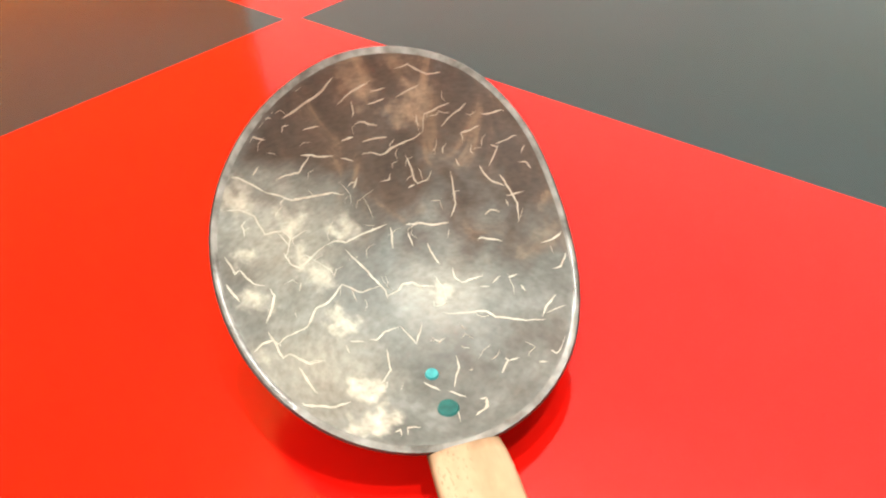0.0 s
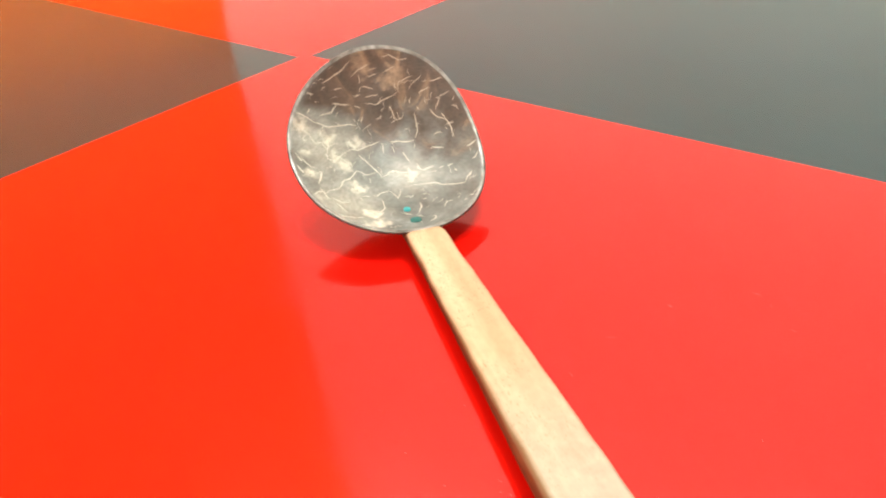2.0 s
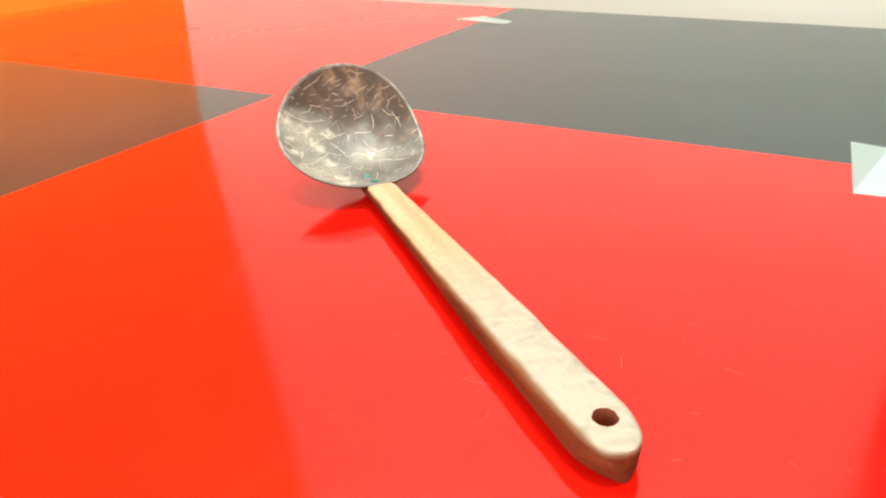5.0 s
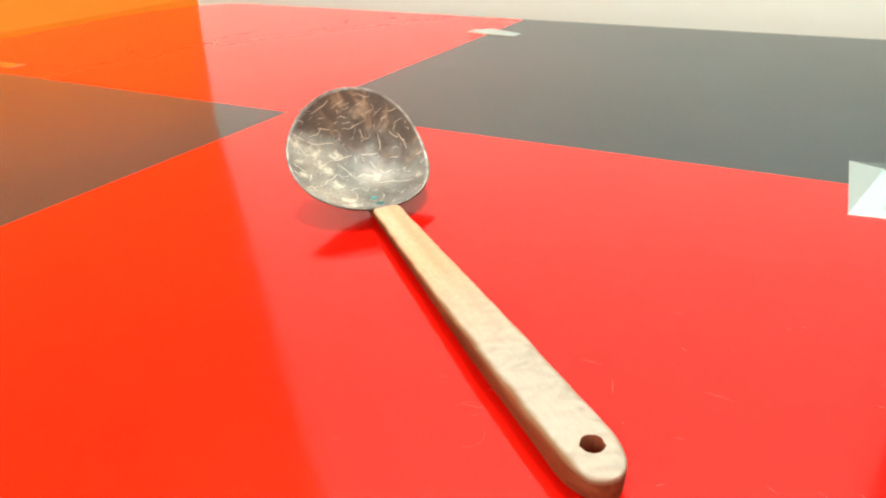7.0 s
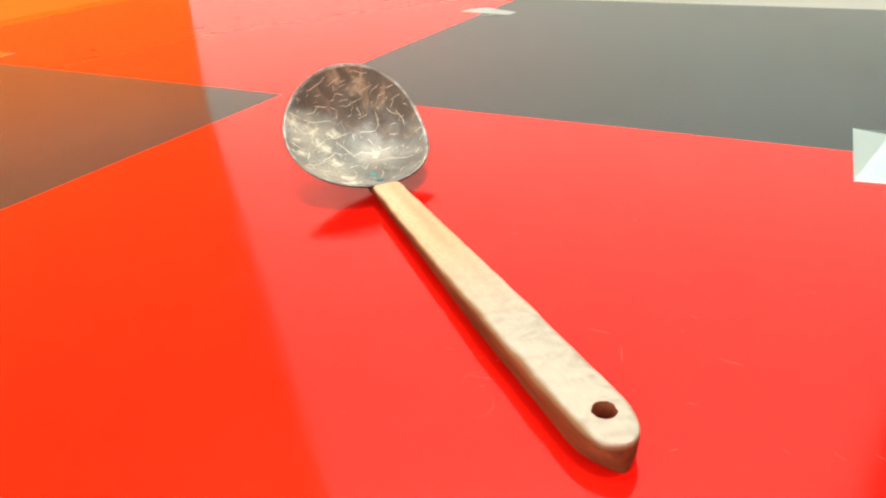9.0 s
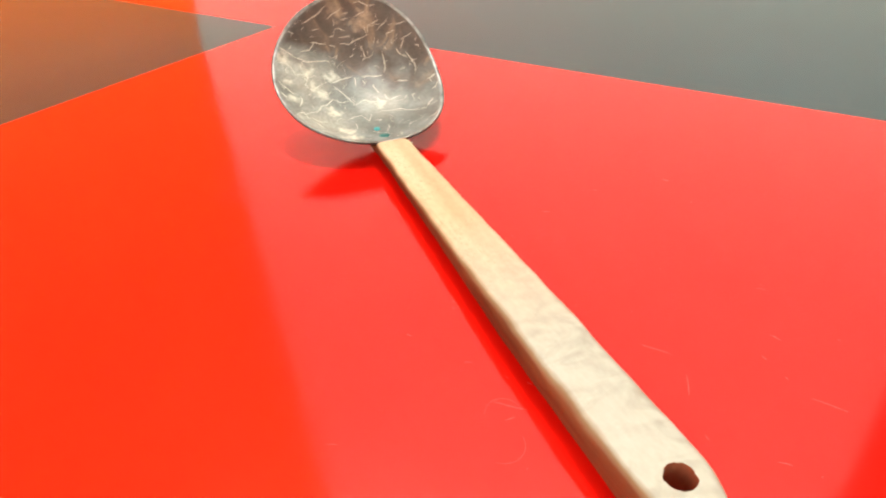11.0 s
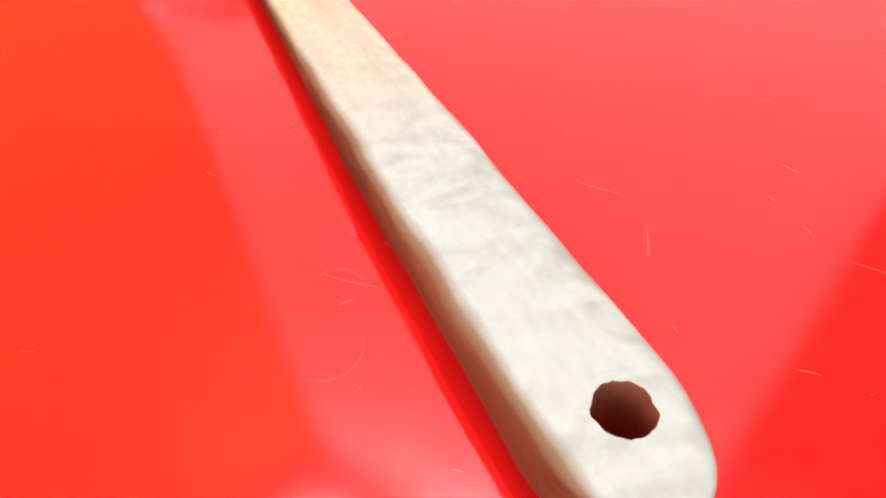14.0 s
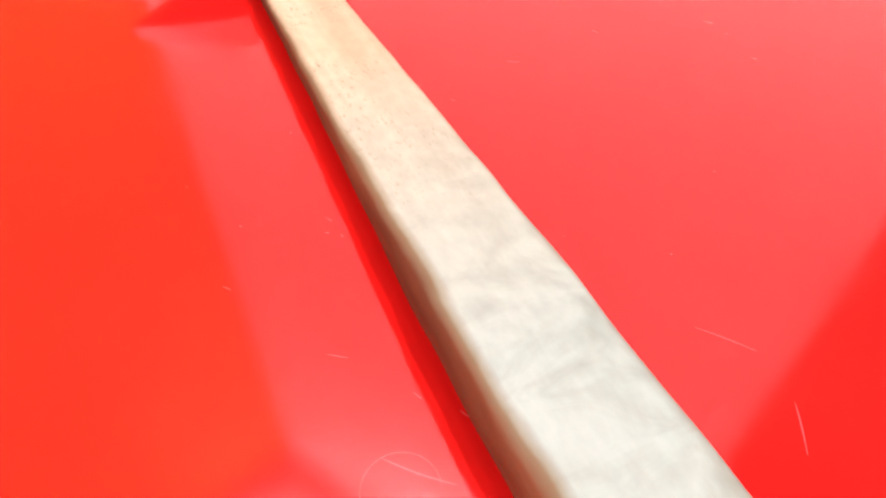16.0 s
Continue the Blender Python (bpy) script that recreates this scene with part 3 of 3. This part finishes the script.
    vein(0.8, (45.5, 6.0), (47.5, 4.4), (47.7, 2.2))
    vein(0.8, (47.6, 8.0), (49.3, 9.3))
    vein(0.8, (26.1, 24.7), (27.6, 24.8))
    vein(0.8, (30.9, 18.6), (30.8, 16.0))
    vein(0.9, (26, 49), (30, 48), (34, 43), (38, 41))
    vein(0.8, (23.3, 43.1), (27.0, 42.6), (30.7, 42.1))
    vein(1.2, (-13.3, 11.9), (-11.1, 3.0), (-9.6, -5.1), (-10.4, -7.9))
    vein(1.2, (-10, -7), (-6, -7), (-4, -6), (-1, -7), (0, -9), (4, -12))
    vein(1.1, (-10, -3), (-16, -2), (-20, 3), (-26, 0), (-30, 0), (-35, -4), (-42, -4), (-44, -5))
    vein(1.1, (-50.6, -4.0), (-47.8, -3.1), (-45.2, -3.2), (-44.0, -5.6))
    vein(1.3, (-45.0, -0.5), (-45.0, -3.7), (-45.1, -9.3))
    vein(1.2, (-45, -9), (-43, -9), (-40, -14), (-36, -15))
    vein(1.3, (-47, -23), (-46, -24), (-40, -28), (-36, -29))
    vein(1.0, (-42.7, -13.5), (-42.7, -18.1), (-42.2, -22.5))
    vein(1.1, (-44.8, 24.3), (-44.7, 20.1), (-45.0, 18.6), (-43.2, 19.1), (-41.9, 14.2), (-39.6, 12.3))
    vein(1.2, (-38.6, 10.9), (-38.7, 8.5), (-40.7, 5.6), (-44.2, 2.0))
    vein(1.2, (-48.1, 16.7), (-47.9, 13.8), (-47.4, 10.7))
    vein(1.0, (-30, 19), (-30, 15), (-28, 13), (-22, 15), (-18, 16))
    vein(0.9, (-30.0, 9.0), (-31.7, 6.9))
    vein(0.9, (-27.0, -13.6), (-23.6, -15.7))
    vein(1.0, (-22, -16), (-20, -17), (-17, -16), (-12, -17))
    vein(0.9, (-11.8, -17.2), (-11.4, -21.0), (-11.0, -24.0), (-5.9, -19.6))
    vein(0.9, (-19.4, -21.2), (-21.8, -26.9), (-26.2, -28.7))
    vein(0.8, (-28.7, -14.0), (-29.1, -16.5))
    vein(1.1, (1, -20), (3, -22), (12, -27), (13, -30), (19, -36), (23, -39))
    vein(1.1, (23.1, -37.7), (25.5, -36.1), (30.1, -34.5))
    vein(0.9, (9.7, 1.4), (9.1, -2.7), (9.2, -6.7))
    vein(1.0, (11.6, -9.9), (10.6, -13.0), (11.6, -15.4), (18.0, -17.2))
    vein(0.9, (15.3, -19.6), (17.2, -21.2))
    vein(0.9, (19.0, -20.7), (22.0, -20.2))
    vein(1.0, (23.3, -22.1), (26.1, -22.8))
    vein(1.0, (25.0, -26.1), (24.7, -28.6))
    vein(1.1, (3.0, -44.5), (7.0, -42.7), (6.7, -41.3))
    vein(1.0, (6.8, -43.0), (9.7, -43.7))
    vein(1.0, (17.7, -46.9), (18.2, -48.4), (23.4, -47.6))
    vein(0.9, (13.1, -47.7), (14.8, -49.0))
    vein(1.1, (-6.8, -47.1), (-5.1, -47.8), (-6.6, -49.4), (-11.0, -49.9))
    vein(0.9, (-16.5, -34.7), (-15.1, -37.2), (-13.9, -39.3))
    vein(1.0, (-12.1, -40.7), (-9.3, -44.4))
    vein(0.8, (-3.7, -33.5), (-5.3, -36.6), (-10.2, -40.4))
    vein(0.9, (-28.5, -44.1), (-27.4, -42.7), (-24.6, -44.4))
    vein(1.0, (-30.7, -41.8), (-29.3, -41.9), (-29.9, -43.2))
    vein(0.8, (-6.1, -25.1), (-5.1, -27.3), (-3.0, -27.2))
    vein(0.8, (-1.0, -31.8), (0.6, -33.7))
    vein(0.9, (5.8, -9.3), (5.9, -13.8), (4.3, -17.6))
    vein(1.0, (34.8, -27.5), (36.8, -28.5), (40.8, -26.0))
    rnd = random.Random(11)
    for _ in range(55):
        a = rnd.uniform(0, 2 * math.pi)
        r = 960 * (rim_radius(a) - 0.004) * math.sqrt(rnd.random())
        u, v, h = r * math.cos(a), r * math.sin(a), rnd.choice((rnd.gauss(0, 0.5), rnd.uniform(0, math.pi)))
        pts = [(u, v)]
        for _ in range(rnd.choice((1, 2, 2, 3))):
            h += rnd.gauss(0, 0.9)
            step = rnd.uniform(1.4, 3.2)
            u, v = u + step * math.cos(h), v + step * math.sin(h)
            pts.append((u, v))
        ribbon(bm, pts, rnd.uniform(0.3, 0.6))
    for _ in range(24):
        a = rnd.uniform(0.2, 2.6)
        r, h = 930 * (rim_radius(a) - 0.004) * rnd.uniform(0.45, 1.0), rnd.gauss(0.2, 0.5)
        u, v = r * math.cos(a), r * math.sin(a)
        ribbon(bm, [(u, v), (u - 2.0 * math.cos(h), v - 2.0 * math.sin(h)), (u - 3.2 * math.cos(h + 0.4), v - 3.2 * math.sin(h + 0.4))], rnd.uniform(0.3, 0.8))
    return tagged(smooth(part("veining", bm, VEIN, bowl, "pale cream fibre veins"), 80), kind="stuff")


make_veins()


def rivet(u, v, radius, mat, label):
    p, q, r = (inner((u + a) / 1000, (v + b) / 1000) for a, b in ((0, 0), (1, 0), (0, 1)))
    nrm = (q - p).cross(r - p).normalized()
    bm = bmesh.new()
    bmesh.ops.create_cone(bm, cap_ends=True, segments=24, radius1=radius, radius2=radius * 0.86, depth=0.0009)
    ob = part("rivet", bm, mat, bowl, label)
    ob.matrix_local = Matrix.Translation(p + nrm * 0.0003) @ nrm.to_track_quat("Z", "Y").to_matrix().to_4x4()
    return ob


rivet(-15.4, -44.4, 0.0031, RIVET_DARK, "large blue-green copper rivet head")
rivet(-13.0, -34.2, 0.0020, RIVET, "small blue-green copper rivet head")
